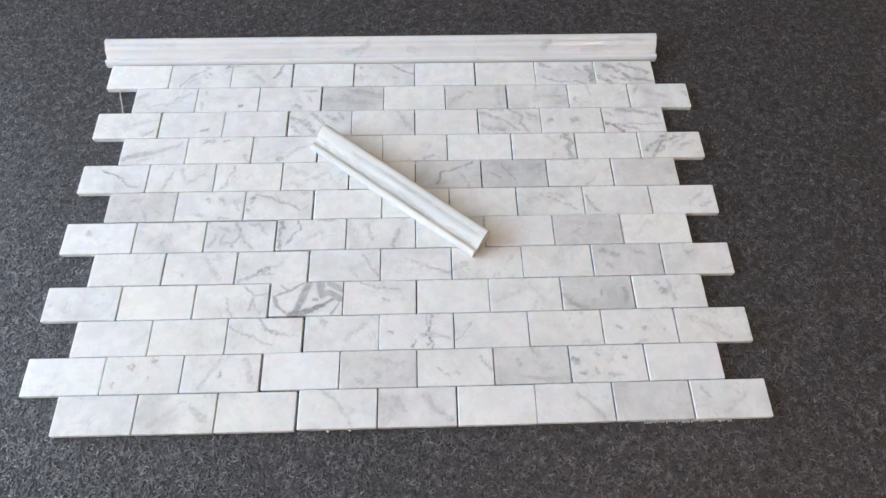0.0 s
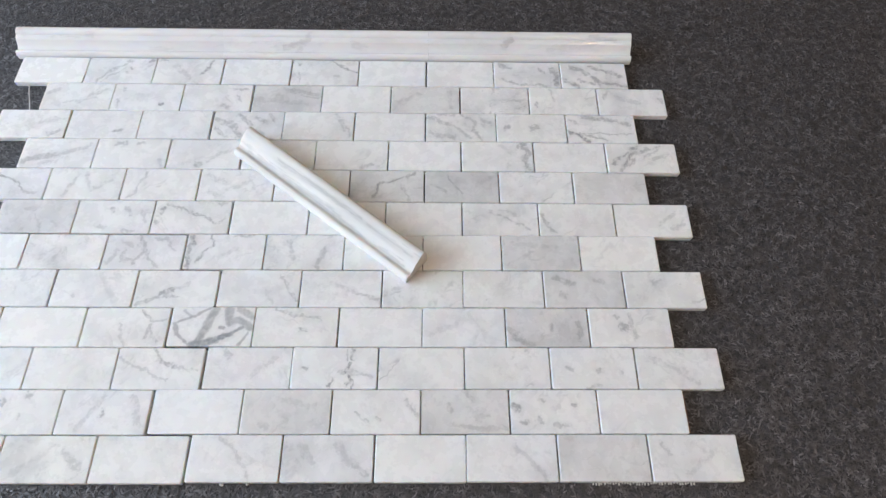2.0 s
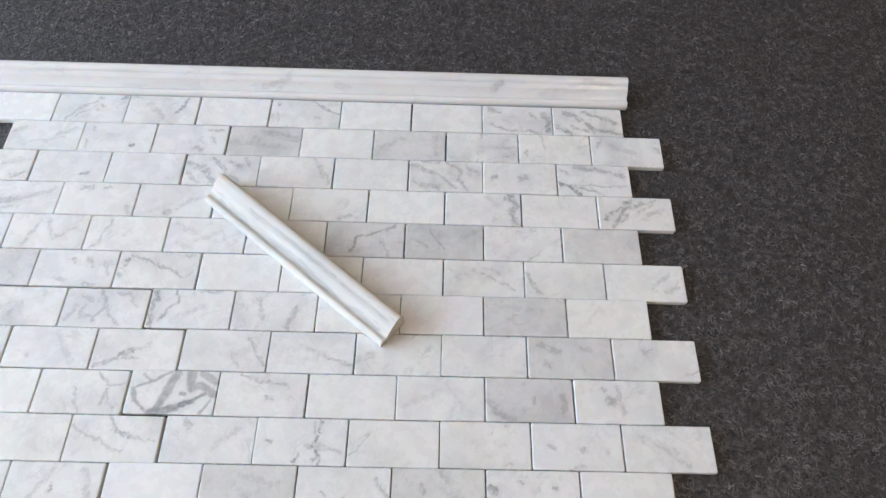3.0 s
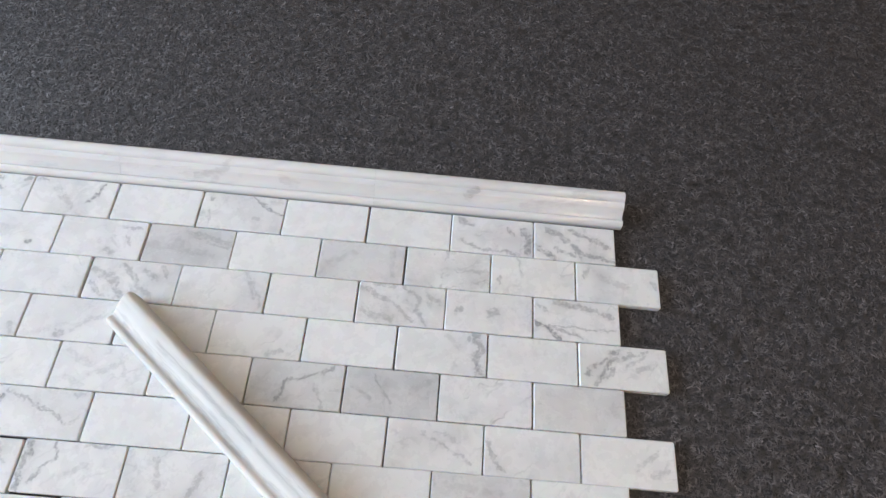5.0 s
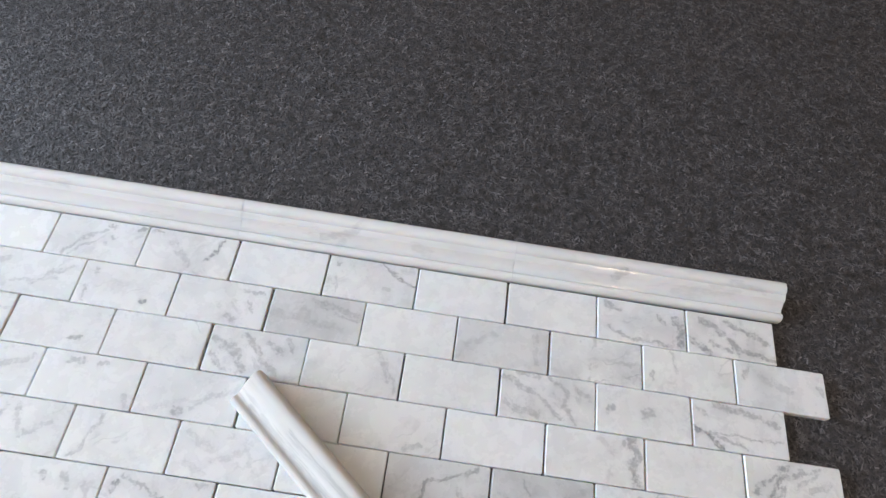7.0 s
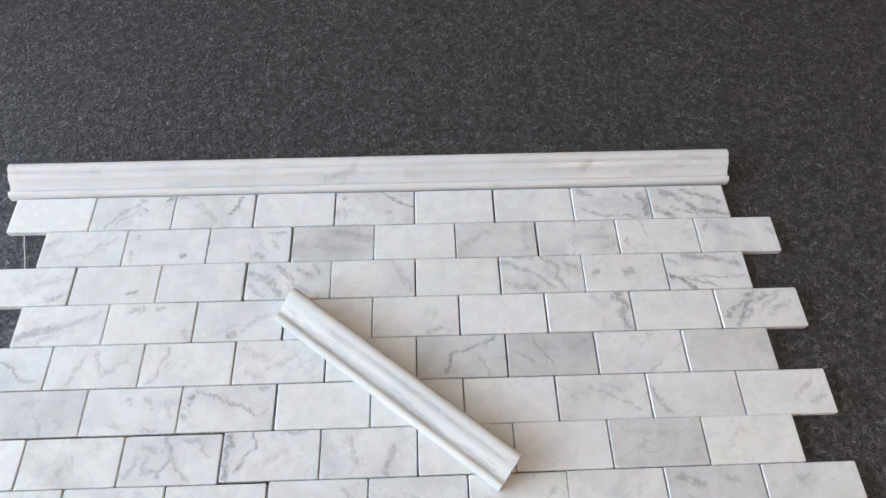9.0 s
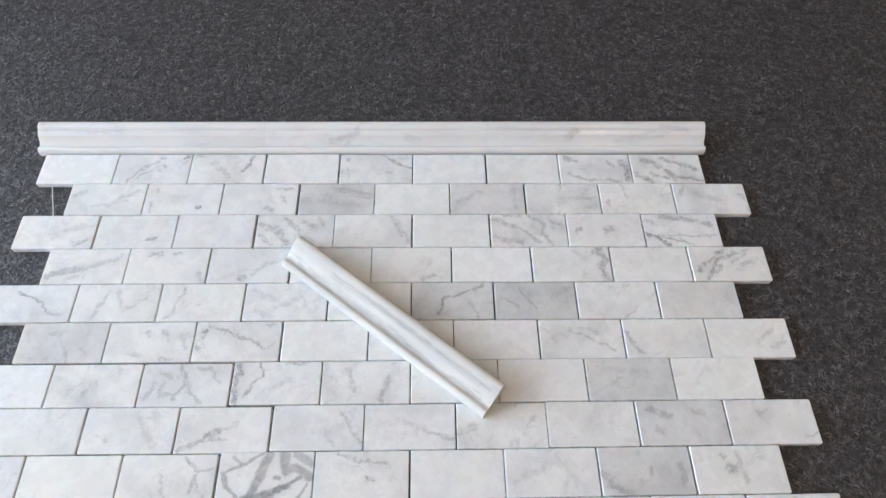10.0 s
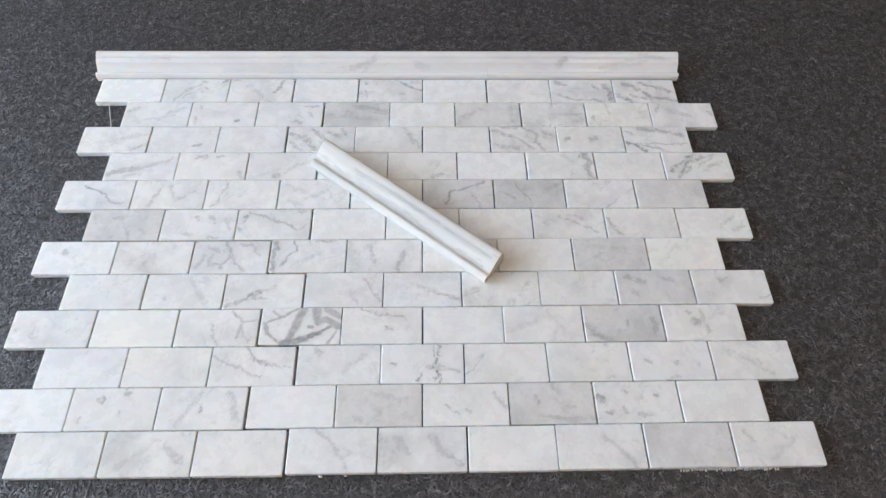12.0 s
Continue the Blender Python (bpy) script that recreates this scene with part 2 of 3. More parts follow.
veins(0, 1, (-0.62, -0.9, -0.28, 0.0, 3, 0.42), (-0.45, -0.9, -0.05, -0.1, 3, 0.36), (-0.28, 0.0, 0.12, 0.5, 3.5, 0.34), (0.16, 0.82, 0.26, 0.74, 3.5, 0.5), (0.82, 0.82, 0.92, 0.78, 4, 0.6), (0.28, 0.15, 0.34, 0.1, 4, 0.4), (0.15, -0.1, 0.2, -0.12, 3, 0.3))
veins(0, 2, (0.64, 0.9, 0.62, 0.25, 3, 0.75), (0.62, 0.25, 0.42, -0.25, 3.5, 0.75), (-0.4, 0.4, 0.05, -0.5, 8, 0.3), (-0.9, 0.8, -0.7, 0.75, 3, 0.5))
veins(0, 4, (0.2, 1.0, 0.58, 0.4, 2.2, 0.6), (0.58, 0.4, 0.96, 0.02, 2.8, 0.75), (-0.78, 0.7, -0.74, 0.6, 4, 0.6), (-0.8, 0.0, -0.72, -0.8, 2, 0.3), (0.3, -0.2, 0.4, -0.3, 5, 0.25))
veins(0, 7, (0.80, 0.5, 0.88, -0.1, 7, 0.62), (0.9, -0.1, 0.84, -0.7, 8, 0.75), (-0.2, -0.8, 0.65, -0.85, 3, 0.47), (-0.8, 0.7, -0.5, 0.5, 7, 0.56), (0.4, 0.5, 0.5, 0.2, 3, 0.50), (-0.8, -0.3, -0.3, -0.75, 4, 0.44))
veins(0, 8, (-0.9, -0.45, -0.45, -0.92, 6, 0.78), (-0.7, 0.7, -0.2, 0.2, 7, 0.53), (-0.05, -0.1, 0.12, -0.6, 8, 0.60), (-0.1, 0.75, 0.5, 0.3, 5, 0.58), (0.5, 0.3, 0.8, -0.1, 6, 0.50), (0.2, -0.5, 0.95, -0.85, 5, 0.56), (-0.5, -0.3, 0.0, -0.75, 4, 0.50))
veins(1, 0, (0.1, -0.4, 0.8, 0.6, 4, 0.3), (-0.9, 0.2, -0.6, 0.5, 6, 0.25), (-0.3, -0.4, 0.6, -0.1, 3, 0.25))
veins(1, 1, (0.4, -0.5, 0.46, -0.5, 5, 0.8), (-0.75, 0.55, -0.72, 0.5, 4.5, 0.55), (-0.85, -0.3, -0.75, -0.8, 3, 0.4))
veins(1, 2, (0.2, -0.6, 0.35, -0.8, 8, 0.45), (0.4, 0.7, 0.85, 0.6, 3, 0.4), (0.55, 0.1, 0.75, -0.2, 3, 0.35))
veins(1, 3, (-0.1, 0.7, 0.95, 0.3, 6, 0.35), (-0.9, -0.1, 0.6, -0.4, 7, 0.2), (0.4, 0.2, 0.95, 0.1, 3, 0.3))
veins(1, 5, (0.7, 0.6, 0.75, -0.6, 5, 0.22), (-0.8, -0.2, -0.2, 0.4, 6, 0.2))
veins(1, 7, (-0.8, -0.1, -0.78, -0.5, 4, 0.5), (-0.35, 0.9, -0.28, 0.0, 2.5, 0.25))
veins(1, 8, (-0.8, 0.3, -0.7, 0.8, 4, 0.4), (-0.4, 0.3, 0.2, -0.1, 8, 0.25), (0.85, 0.3, 0.9, 0.0, 4, 0.3))
veins(2, 0, (0.55, -0.7, 0.85, -0.5, 7, 0.5), (0.2, 0.1, 0.9, 0.4, 4, 0.2))
veins(2, 1, (0.4, -0.45, 0.48, -0.45, 4, 0.6))
veins(2, 3, (-0.6, 0.3, -0.2, -0.7, 8, 0.45), (-0.3, 0.8, 0.1, 0.0, 5, 0.42), (0.2, 0.5, 0.5, 0.2, 7, 0.45), (0.6, 0.7, 0.7, 0.3, 5, 0.4), (-0.9, 0.5, -0.6, 0.1, 7, 0.42), (-0.85, -0.3, -0.6, -0.8, 6, 0.4), (0.1, -0.2, 0.5, -0.7, 5, 0.35))
veins(2, 4, (0.5, 0.9, 0.72, -0.3, 4, 0.3), (0.62, 0.6, 0.95, -0.7, 3, 0.3))
veins(2, 6, (-0.95, 0.7, -0.3, 0.2, 6, 0.42), (-0.3, 0.2, 0.25, -0.7, 5, 0.4), (0.0, 0.9, 0.4, 0.4, 5, 0.4), (0.4, 0.4, 0.35, -0.2, 4, 0.38), (0.35, -0.2, 0.6, -0.9, 5, 0.42), (-0.9, -0.4, -0.2, -0.7, 6, 0.35), (-0.6, 0.9, -0.2, 0.8, 5, 0.35), (0.6, 0.7, 0.9, 0.2, 6, 0.35))
veins(2, 7, (-0.78, -0.05, -0.65, 0.05, 6, 0.5), (0.02, -0.05, 0.18, 0.2, 7, 0.45))
veins(2, 8, (-0.92, -0.25, -0.4, -0.92, 4.5, 0.95), (-0.8, -0.35, 0.1, -0.75, 3, 0.50), (-0.5, -0.35, 0.5, -0.35, 2.5, 0.47), (0.5, -0.35, 0.85, -0.3, 3, 0.34), (-0.5, 0.85, 0.3, 0.6, 7, 0.50), (0.3, 0.65, 0.8, 0.4, 5, 0.43), (-0.95, 0.6, -0.7, 0.35, 5, 0.39))
veins(3, 0, (-0.85, -0.5, 0.0, -0.15, 7, 0.42), (0.0, -0.15, 0.85, 0.5, 6, 0.3), (-0.3, -0.7, 0.3, -0.3, 5, 0.25))
veins(3, 1, (-0.45, 0.65, -0.25, 0.7, 6, 0.5), (0.15, 0.7, 0.2, 0.7, 4, 0.4), (0.82, -0.5, 0.9, -0.9, 7, 0.35))
veins(3, 2, (-0.2, -0.7, -0.1, -0.6, 7, 0.5), (0.1, -0.5, 0.6, 0.3, 5, 0.25), (-0.9, -0.9, 0.9, 0.4, 4, 0.15))
veins(3, 4, (0.25, -0.9, 0.6, -0.55, 4, 0.35))
veins(3, 6, (0.75, 0.9, 0.85, 0.2, 8, 0.6), (0.84, 0.1, 0.74, -0.3, 7, 0.5), (0.8, -0.4, 0.9, -0.9, 8, 0.65), (0.6, 0.8, 0.62, 0.6, 4, 0.4), (0.1, 0.7, 0.4, 0.3, 6, 0.2))
veins(3, 8, (-0.85, -0.45, -0.08, 0.8, 4, 0.64), (-0.65, -0.82, -0.25, 0.3, 4.5, 0.66), (-0.25, 0.3, 0.5, 0.8, 5, 0.46), (-0.45, -0.6, -0.2, -0.05, 3, 0.50), (0.0, 0.0, 0.5, 0.6, 4, 0.33), (0.3, -0.1, 0.7, 0.25, 6, 0.33))
veins(4, 0, (-0.4, 0.6, 0.1, 0.2, 2.5, 0.6), (0.1, 0.2, 0.55, -0.5, 2.5, 0.6), (0.55, -0.5, 0.8, -0.6, 3, 0.35))
veins(4, 1, (-0.5, -0.8, -0.25, 0.5, 5, 0.32), (-0.05, 0.7, 0.2, -0.4, 4, 0.3), (0.3, -0.2, 0.7, 0.2, 4, 0.25))
veins(4, 2, (-0.44, 0.8, -0.5, 0.2, 3.5, 0.42), (-0.5, 0.2, -0.6, -0.2, 3, 0.36), (-0.6, -0.3, -0.75, -0.85, 4, 0.36))
veins(4, 3, (-0.8, 0.6, -0.3, 0.1, 6, 0.22), (-0.2, -0.3, 0.4, 0.2, 6, 0.21), (0.3, 0.5, 0.5, -0.3, 5, 0.19), (-0.7, -0.5, -0.3, -0.8, 5, 0.19))
veins(4, 5, (-0.35, -0.7, -0.25, 0.05, 3, 0.57), (-0.25, 0.05, 0.2, 0.35, 3, 0.57), (0.2, 0.35, 0.75, 0.8, 4, 0.57), (0.6, -0.9, 0.4, 0.0, 3, 0.29))
veins(4, 6, (-0.4, 0.6, 0.0, -0.4, 3, 0.35), (-0.8, 0.1, -0.5, -0.3, 5, 0.25), (0.4, 0.2, 0.8, 0.5, 6, 0.2))
veins(5, 0, (0.0, 0.2, 0.1, -0.3, 3, 0.28), (0.1, -0.3, 0.22, -0.9, 3, 0.32), (-0.3, 0.5, -0.1, 0.4, 6, 0.3))
veins(5, 1, (-0.1, 0.4, -0.08, 0.25, 4, 0.5), (0.3, 0.5, 0.4, 0.25, 5, 0.34), (-0.4, -0.5, -0.2, -0.6, 7, 0.34), (0.7, 0.3, 0.85, -0.3, 4, 0.25), (0.3, -0.9, 0.6, -0.85, 3, 0.35))
veins(5, 2, (-0.78, 0.5, -0.82, 0.22, 5, 0.8), (-0.72, 0.8, -0.15, 0.42, 3, 0.45), (-0.15, 0.42, 0.25, 0.05, 2.5, 0.55), (0.25, 0.05, 0.65, -0.35, 2.5, 0.5), (0.65, -0.35, 0.88, -0.15, 2.5, 0.35), (-0.9, -0.2, -0.88, -0.4, 3, 0.4), (0.7, 0.85, 0.8, 0.8, 4, 0.35))
veins(5, 6, (-0.3, 0.5, 0.8, -0.6, 3.5, 0.35), (0.0, 0.6, 0.5, 0.3, 3, 0.25))
veins(5, 7, (-0.9, 0.4, -0.78, -0.5, 4, 0.4), (-0.78, -0.5, -0.6, -0.8, 3, 0.4))
veins(5, 8, (0.15, -0.3, 0.6, 0.5, 3.5, 0.25), (0.5, -0.5, 0.8, -0.3, 4, 0.25))
veins(6, 0, (-0.3, 0.4, -0.25, 0.3, 6, 0.35))
veins(6, 2, (-0.15, 0.85, 0.02, 0.0, 4, 0.38), (0.02, 0.0, -0.25, -0.6, 5, 0.37), (-0.25, -0.6, -0.55, -0.4, 5, 0.34), (-0.55, -0.4, -0.5, 0.15, 4, 0.32), (-0.2, 0.5, 0.4, -0.8, 4, 0.32), (0.5, 0.75, 0.75, 0.1, 4, 0.29), (0.2, 0.85, 0.6, 0.6, 4, 0.32), (-0.9, -0.6, -0.7, 0.0, 5, 0.29), (-0.6, 0.6, -0.35, 0.4, 6, 0.30))
veins(6, 3, (-0.88, 0.85, -0.86, 0.45, 6, 0.75), (-0.93, 0.4, -0.95, -0.3, 3, 0.5), (-0.92, -0.3, -0.86, -0.85, 5, 0.7), (-0.42, 0.95, -0.34, 0.35, 2.5, 0.6), (-0.34, 0.35, -0.58, -0.15, 2.5, 0.55), (-0.58, -0.15, -0.68, -0.55, 4, 0.55), (0.2, 0.9, 0.7, 0.95, 3, 0.4), (0.0, -0.2, 0.3, 0.1, 5, 0.22))
veins(6, 4, (0.55, 0.1, 0.35, -0.8, 6, 0.4), (-0.4, 0.5, -0.25, -0.4, 6, 0.32))
veins(6, 7, (-0.7, 0.5, 0.4, 0.3, 7, 0.18), (-0.6, -0.4, -0.2, 0.0, 5, 0.2))
veins(7, 1, (0.12, 0.75, 0.3, 0.1, 6, 0.18), (0.3, 0.1, 0.55, -0.7, 8, 0.2), (-0.5, -0.3, -0.45, -0.4, 4, 0.35))
veins(7, 2, (-0.9, -0.85, -0.1, -0.2, 5, 0.4), (-0.35, -0.25, -0.05, -0.1, 5, 0.6), (-0.3, -0.45, 0.1, -0.4, 3, 0.45), (0.0, 0.0, 0.3, 0.3, 4, 0.25))
veins(7, 3, (0.5, 0.7, 0.65, 0.2, 4, 0.4), (0.65, 0.2, 0.95, -0.7, 3.5, 0.4), (0.15, -0.2, 0.35, -0.8, 4, 0.2))
veins(7, 4, (-0.3, 0.4, 0.4, -0.2, 5, 0.25), (0.4, -0.2, 0.95, -0.55, 4, 0.4))
veins(7, 7, (-0.7, 0.6, -0.3, 0.3, 8, 0.4), (-0.6, -0.3, -0.5, -0.5, 6, 0.35), (0.3, 0.5, 0.5, 0.3, 6, 0.3))
veins(8, 2, (0.32, 0.85, 0.58, 0.2, 3, 0.5), (0.92, 0.5, 0.58, 0.15, 3, 0.35), (0.58, 0.15, 0.54, -0.6, 4, 0.5), (0.6, -0.1, 0.8, -0.8, 3, 0.32), (-0.12, 0.2, 0.02, -0.9, 4, 0.38))
veins(8, 3, (-0.30, -0.85, -0.14, -0.1, 9, 0.72), (-0.14, -0.1, 0.04, 0.9, 10, 0.62), (-0.42, -0.92, 0.15, -0.72, 8, 0.85), (0.1, -0.75, 0.5, -0.35, 6, 0.9), (0.5, -0.35, 0.75, -0.05, 4, 0.8),
      (0.36, 0.9, 0.42, 0.2, 9, 0.55), (0.42, 0.2, 0.62, 0.35, 8, 0.6), (0.62, 0.35, 0.95, -0.05, 8, 0.62), (0.62, 0.9, 0.95, 0.5, 8, 0.5), (0.2, -0.05, 0.28, -0.1, 5, 0.6),
      (-0.9, 0.1, -0.82, -0.4, 5, 0.55), (-0.82, -0.4, -0.5, -0.9, 3, 0.55), (-0.85, 0.15, -0.5, 0.5, 3, 0.55), (-0.5, 0.5, -0.1, 0.95, 3, 0.5), (-0.7, 0.8, -0.5, 0.5, 3, 0.4), (0.7, -0.95, 0.9, -0.3, 3, 0.5))
veins(8, 4, (-0.5, 0.8, 0.6, 0.4, 3, 0.4), (0.08, -0.2, 0.25, -0.12, 4.5, 0.65))
veins(8, 6, (-0.8, -0.4, -0.1, 0.3, 6, 0.18), (0.1, 0.6, 0.5, -0.3, 4, 0.15))
veins(8, 7, (-0.85, -0.4, -0.4, -0.85, 9, 0.45), (-0.95, -0.1, -0.6, -0.5, 7, 0.35), (0.1, 0.1, 0.12, -0.2, 4, 0.4), (0.75, 0.2, 0.8, -0.7, 6, 0.35))
veins(8, 8, (-0.2, 0.1, -0.1, 0.0, 8, 0.55), (0.0, 0.6, 0.1, -0.5, 5, 0.35), (-0.35, 0.6, -0.3, 0.5, 5, 0.4))
veins(9, 0, (0.5, -0.5, 0.9, 0.3, 6, 0.15))
veins(9, 2, (-0.2, 0.95, 0.05, 0.4, 3, 0.5), (0.0, 0.35, 0.35, 0.15, 4.5, 0.6), (0.35, 0.15, 0.9, -0.1, 3, 0.35), (-0.95, 0.5, 0.2, -0.6, 3.5, 0.3))
veins(9, 3, (-0.6, 0.8, -0.5, 0.5, 6, 0.35), (0.1, -0.4, 0.6, 0.5, 6, 0.25))
veins(9, 4, (0.42, 0.85, 0.40, 0.4, 3.5, 0.8), (0.38, 0.15, 0.26, -0.15, 3.5, 0.85), (-0.04, -0.4, -0.12, -0.9, 3, 0.75), (0.36, -0.3, 0.28, -0.85, 2.5, 0.8),
      (0.34, -0.3, 0.42, -0.9, 2.5, 0.7), (0.27, 0.85, 0.28, 0.3, 2.5, 0.5), (-0.72, 0.0, -0.66, -0.05, 4.5, 0.6), (0.1, -0.1, 0.9, -0.4, 4, 0.35))
veins(9, 7, (-0.6, 0.0, -0.5, -0.1, 6, 0.4), (0.1, -0.1, 0.12, -0.2, 5, 0.4), (0.6, -0.1, 0.65, -0.2, 5, 0.4), (-0.2, -0.9, 0.1, -0.85, 4, 0.35))
veins(9, 8, (-0.6, 0.5, 0.4, -0.7, 5, 0.25), (0.1, -0.05, 0.15, -0.1, 6, 0.25))
veins(10, 1, (-0.35, 0.5, -0.28, 0.45, 6, 0.6), (0.25, 0.75, 0.3, 0.7, 5, 0.5), (0.15, -0.2, 0.18, -0.25, 4, 0.4), (-0.75, -0.5, -0.72, -0.55, 4, 0.45))
veins(10, 2, (-0.05, 0.0, -0.03, -0.15, 4, 0.6), (-0.5, -0.8, -0.1, 0.7, 6, 0.25), (0.6, 0.7, 0.85, -0.6, 6, 0.3))
veins(10, 4, (-0.5, -0.6, -0.4, -0.7, 8, 0.3), (-0.2, 0.6, 0.6, 0.2, 6, 0.2), (0.0, -0.3, 0.05, -0.4, 5, 0.25))
veins(10, 5, (0.7, 0.5, 0.92, -0.2, 5, 0.4), (-0.5, 0.0, -0.2, -0.5, 3, 0.35), (0.0, -0.2, 0.05, -0.3, 5, 0.35))
veins(10, 6, (-0.35, 0.15, -0.32, 0.1, 6, 0.4), (0.0, 0.9, 0.2, 0.6, 6, 0.3), (0.3, -0.3, 0.5, -0.3, 6, 0.25), (-0.2, -0.6, 0.9, -0.8, 5, 0.25))
veins(10, 7, (-0.95, 0.2, -0.82, 0.1, 8, 0.7), (-0.72, -0.45, -0.65, -0.45, 6, 0.55), (-0.35, -0.4, -0.3, -0.45, 6, 0.45), (0.45, 0.3, 0.47, 0.2, 5, 0.6), (-0.3, 0.6, -0.25, 0.5, 4, 0.45), (0.0, -0.7, 0.3, -0.6, 5, 0.35))
veins(11, 1, (0.4, 0.2, 0.7, -0.2, 12, 0.3), (-0.6, -0.6, 0.0, 0.4, 7, 0.15))
veins(11, 3, (-0.35, 0.85, 0.0, 0.3, 5, 0.3), (0.0, 0.3, 0.35, -0.8, 4, 0.28))
veins(11, 4, (0.2, 0.6, 0.5, -0.2, 8, 0.25), (-0.6, 0.5, -0.3, -0.2, 7, 0.25), (0.6, -0.2, 0.8, -0.7, 6, 0.3))
veins(11, 6, (0.1, 0.5, 0.4, -0.1, 6, 0.25), (0.4, -0.1, 0.75, -0.9, 5, 0.28))
veins(11, 8, (-0.7, 0.6, -0.5, 0.2, 4, 0.3), (-0.2, -0.7, 0.4, 0.3, 4, 0.15))

TONE = {".": 1.0, "/": 0.985, "b": 0.985, "c": 0.975, "s": 0.99, "g": 0.855, "w": 1.03}


def tile_mesh(material, seed):
    """One tumbled-edge tile: eased top edge, slightly rounded corners, its base at z = 0."""
    rnd = random.Random(seed)
    bm = bmesh.new()
    rings = []
    for inset, z, cut in ((0.0, 0.0, 0.0012), (0.0, THICK - 0.0011, 0.0012), (0.0009, THICK, 0.0013)):
        ring = []
        for sx, sy, first in ((1, 1, 0), (-1, 1, 1), (-1, -1, 0), (1, -1, 1)):
            x, y = sx * (HALF_X - inset), sy * (HALF_Y - inset)
            k = cut * rnd.uniform(0.6, 1.3)
            two = [(x, y - sy * k), (x - sx * k, y)]
            ring += [bm.verts.new((a, b, z)) for a, b in (two[::-1] if first else two)]
        rings.append(ring)
    for low, high in zip(rings, rings[1:]):
        for i in range(8):
            bm.faces.new((low[i], low[(i + 1) % 8], high[(i + 1) % 8], high[i]))
    bm.faces.new(rings[-1])
    bm.faces.new(rings[0][::-1])
    return mesh_of("tile", bm, material)


WARM = {(1, 7), (6, 5), (6, 8), (8, 1), (9, 1), (10, 1), (11, 1), (11, 2), (3, 8)}
# bluish stone; down the left column the tint paints in the window's cool cast
COOL = {(4, 0), (4, 6), (6, 0), (7, 0), (8, 0), (9, 0), (10, 0), (11, 0), (0, 1), (1, 0), (4, 5)}


SHARED = {k: tile_mesh(m, i) for i, (k, m) in enumerate(KINDS.items())}


def tile_data(course, column):
    kind, spot = COURSES[course][column], (course, column)
    if spot not in STROKES and spot not in WARM and spot not in COOL:
        return SHARED[kind]
    cloud = {"c": 0.52, "g": 0.4, "s": 0.25, ".": 0.2, "w": 0.12}.get(kind, 0.32)
    angle = -32 if kind == "b" else 38
    tint = (1.0, 0.996, 0.980) if spot in WARM else (0.972, 0.985, 1.0) if spot in COOL else (1, 1, 1)
    tone = {(4, 6): 0.79, (4, 5): 0.89, (1, 3): 0.83}.get(spot, TONE[kind])
    return tile_mesh(marble("marble_marked", tone, cloud, 0.22, angle, 0.15, STROKES.get(spot, ()), tint=tint, shake=0.4 if spot == (8, 3) else 1.0), course * 9 + column)


# ---- the six mesh-backed sheets, each three tiles wide and six courses high ----
def sheet(row, col, dx, dy, turn, label):
    ox, oy = col * 3 * PX + 1.75 * PX, (1 - row) * 6 * PY + 3 * PY
    top = tagged(new("mosaic_tile_sheet"), label, "tile sheet", group="marble mosaic sheets on the carpet")
    top.matrix_world = pose(ox + dx, oy + dy, 0.0, 0, 0, turn)
    rnd = random.Random(row * 10 + col)
    bm = bmesh.new()
    for k in range(6):
        course = row * 6 + k
        y = (5 - k) * PY + PY / 2 - 3 * PY
        start = (0.5 if course % 2 else 0.0) * PX - 1.75 * PX
        for i in range(3):
            ob = new("tile", tile_data(course, col * 3 + i))
            ob.parent = top
            ob.location = (start + (i + 0.5) * PX + rnd.uniform(-3.5e-4, 3.5e-4), y + rnd.uniform(-1.8e-4, 1.8e-4), 0.0012 + rnd.uniform(-4e-4, 4e-4))
            ob.rotation_euler = (radians(rnd.uniform(-0.35, 0.35)), radians(rnd.uniform(-0.2, 0.2)), radians(rnd.uniform(-0.11, 0.11)))
        # the fibreglass net under this course
        for j in range(8):
            yy = y - PY / 2 + (j + 0.5) * PY / 8
            box(bm, start + 0.002, yy - 3e-4, 0.0, start + 3 * PX - 0.002, yy + 3e-4, 5e-4)
        for j in range(46):
            xx = start + 0.004 + j * (3 * PX - 0.008) / 45
            box(bm, xx - 3e-4, y - PY / 2, 1e-4, xx + 3e-4, y + PY / 2, 7e-4)
    part("mesh_backing", bm, NET, top, "fibreglass net backing, coloured dark for the shade in the joints")
    return top


SHEET = "sheet of white grey-veined marble brick-pattern mosaic tiles lying on carpet"
upper_left = sheet(0, 0, -0.0007, 0.0004, 0.05, SHEET)
sheet(0, 1, 0.0004, 0.0006, 0.0, SHEET)
sheet(0, 2, 0.0010, 0.0004, -0.05, SHEET)
sheet(1, 0, -0.0008, -0.0008, -0.10, SHEET)
lower_middle = sheet(1, 1, 0.0006, 0.0004, 0.04, SHEET)
lower_right = sheet(1, 2, 0.0002, 0.0014, 0.12, "sheet of white grey-veined marble mosaic tiles with frayed net edge")

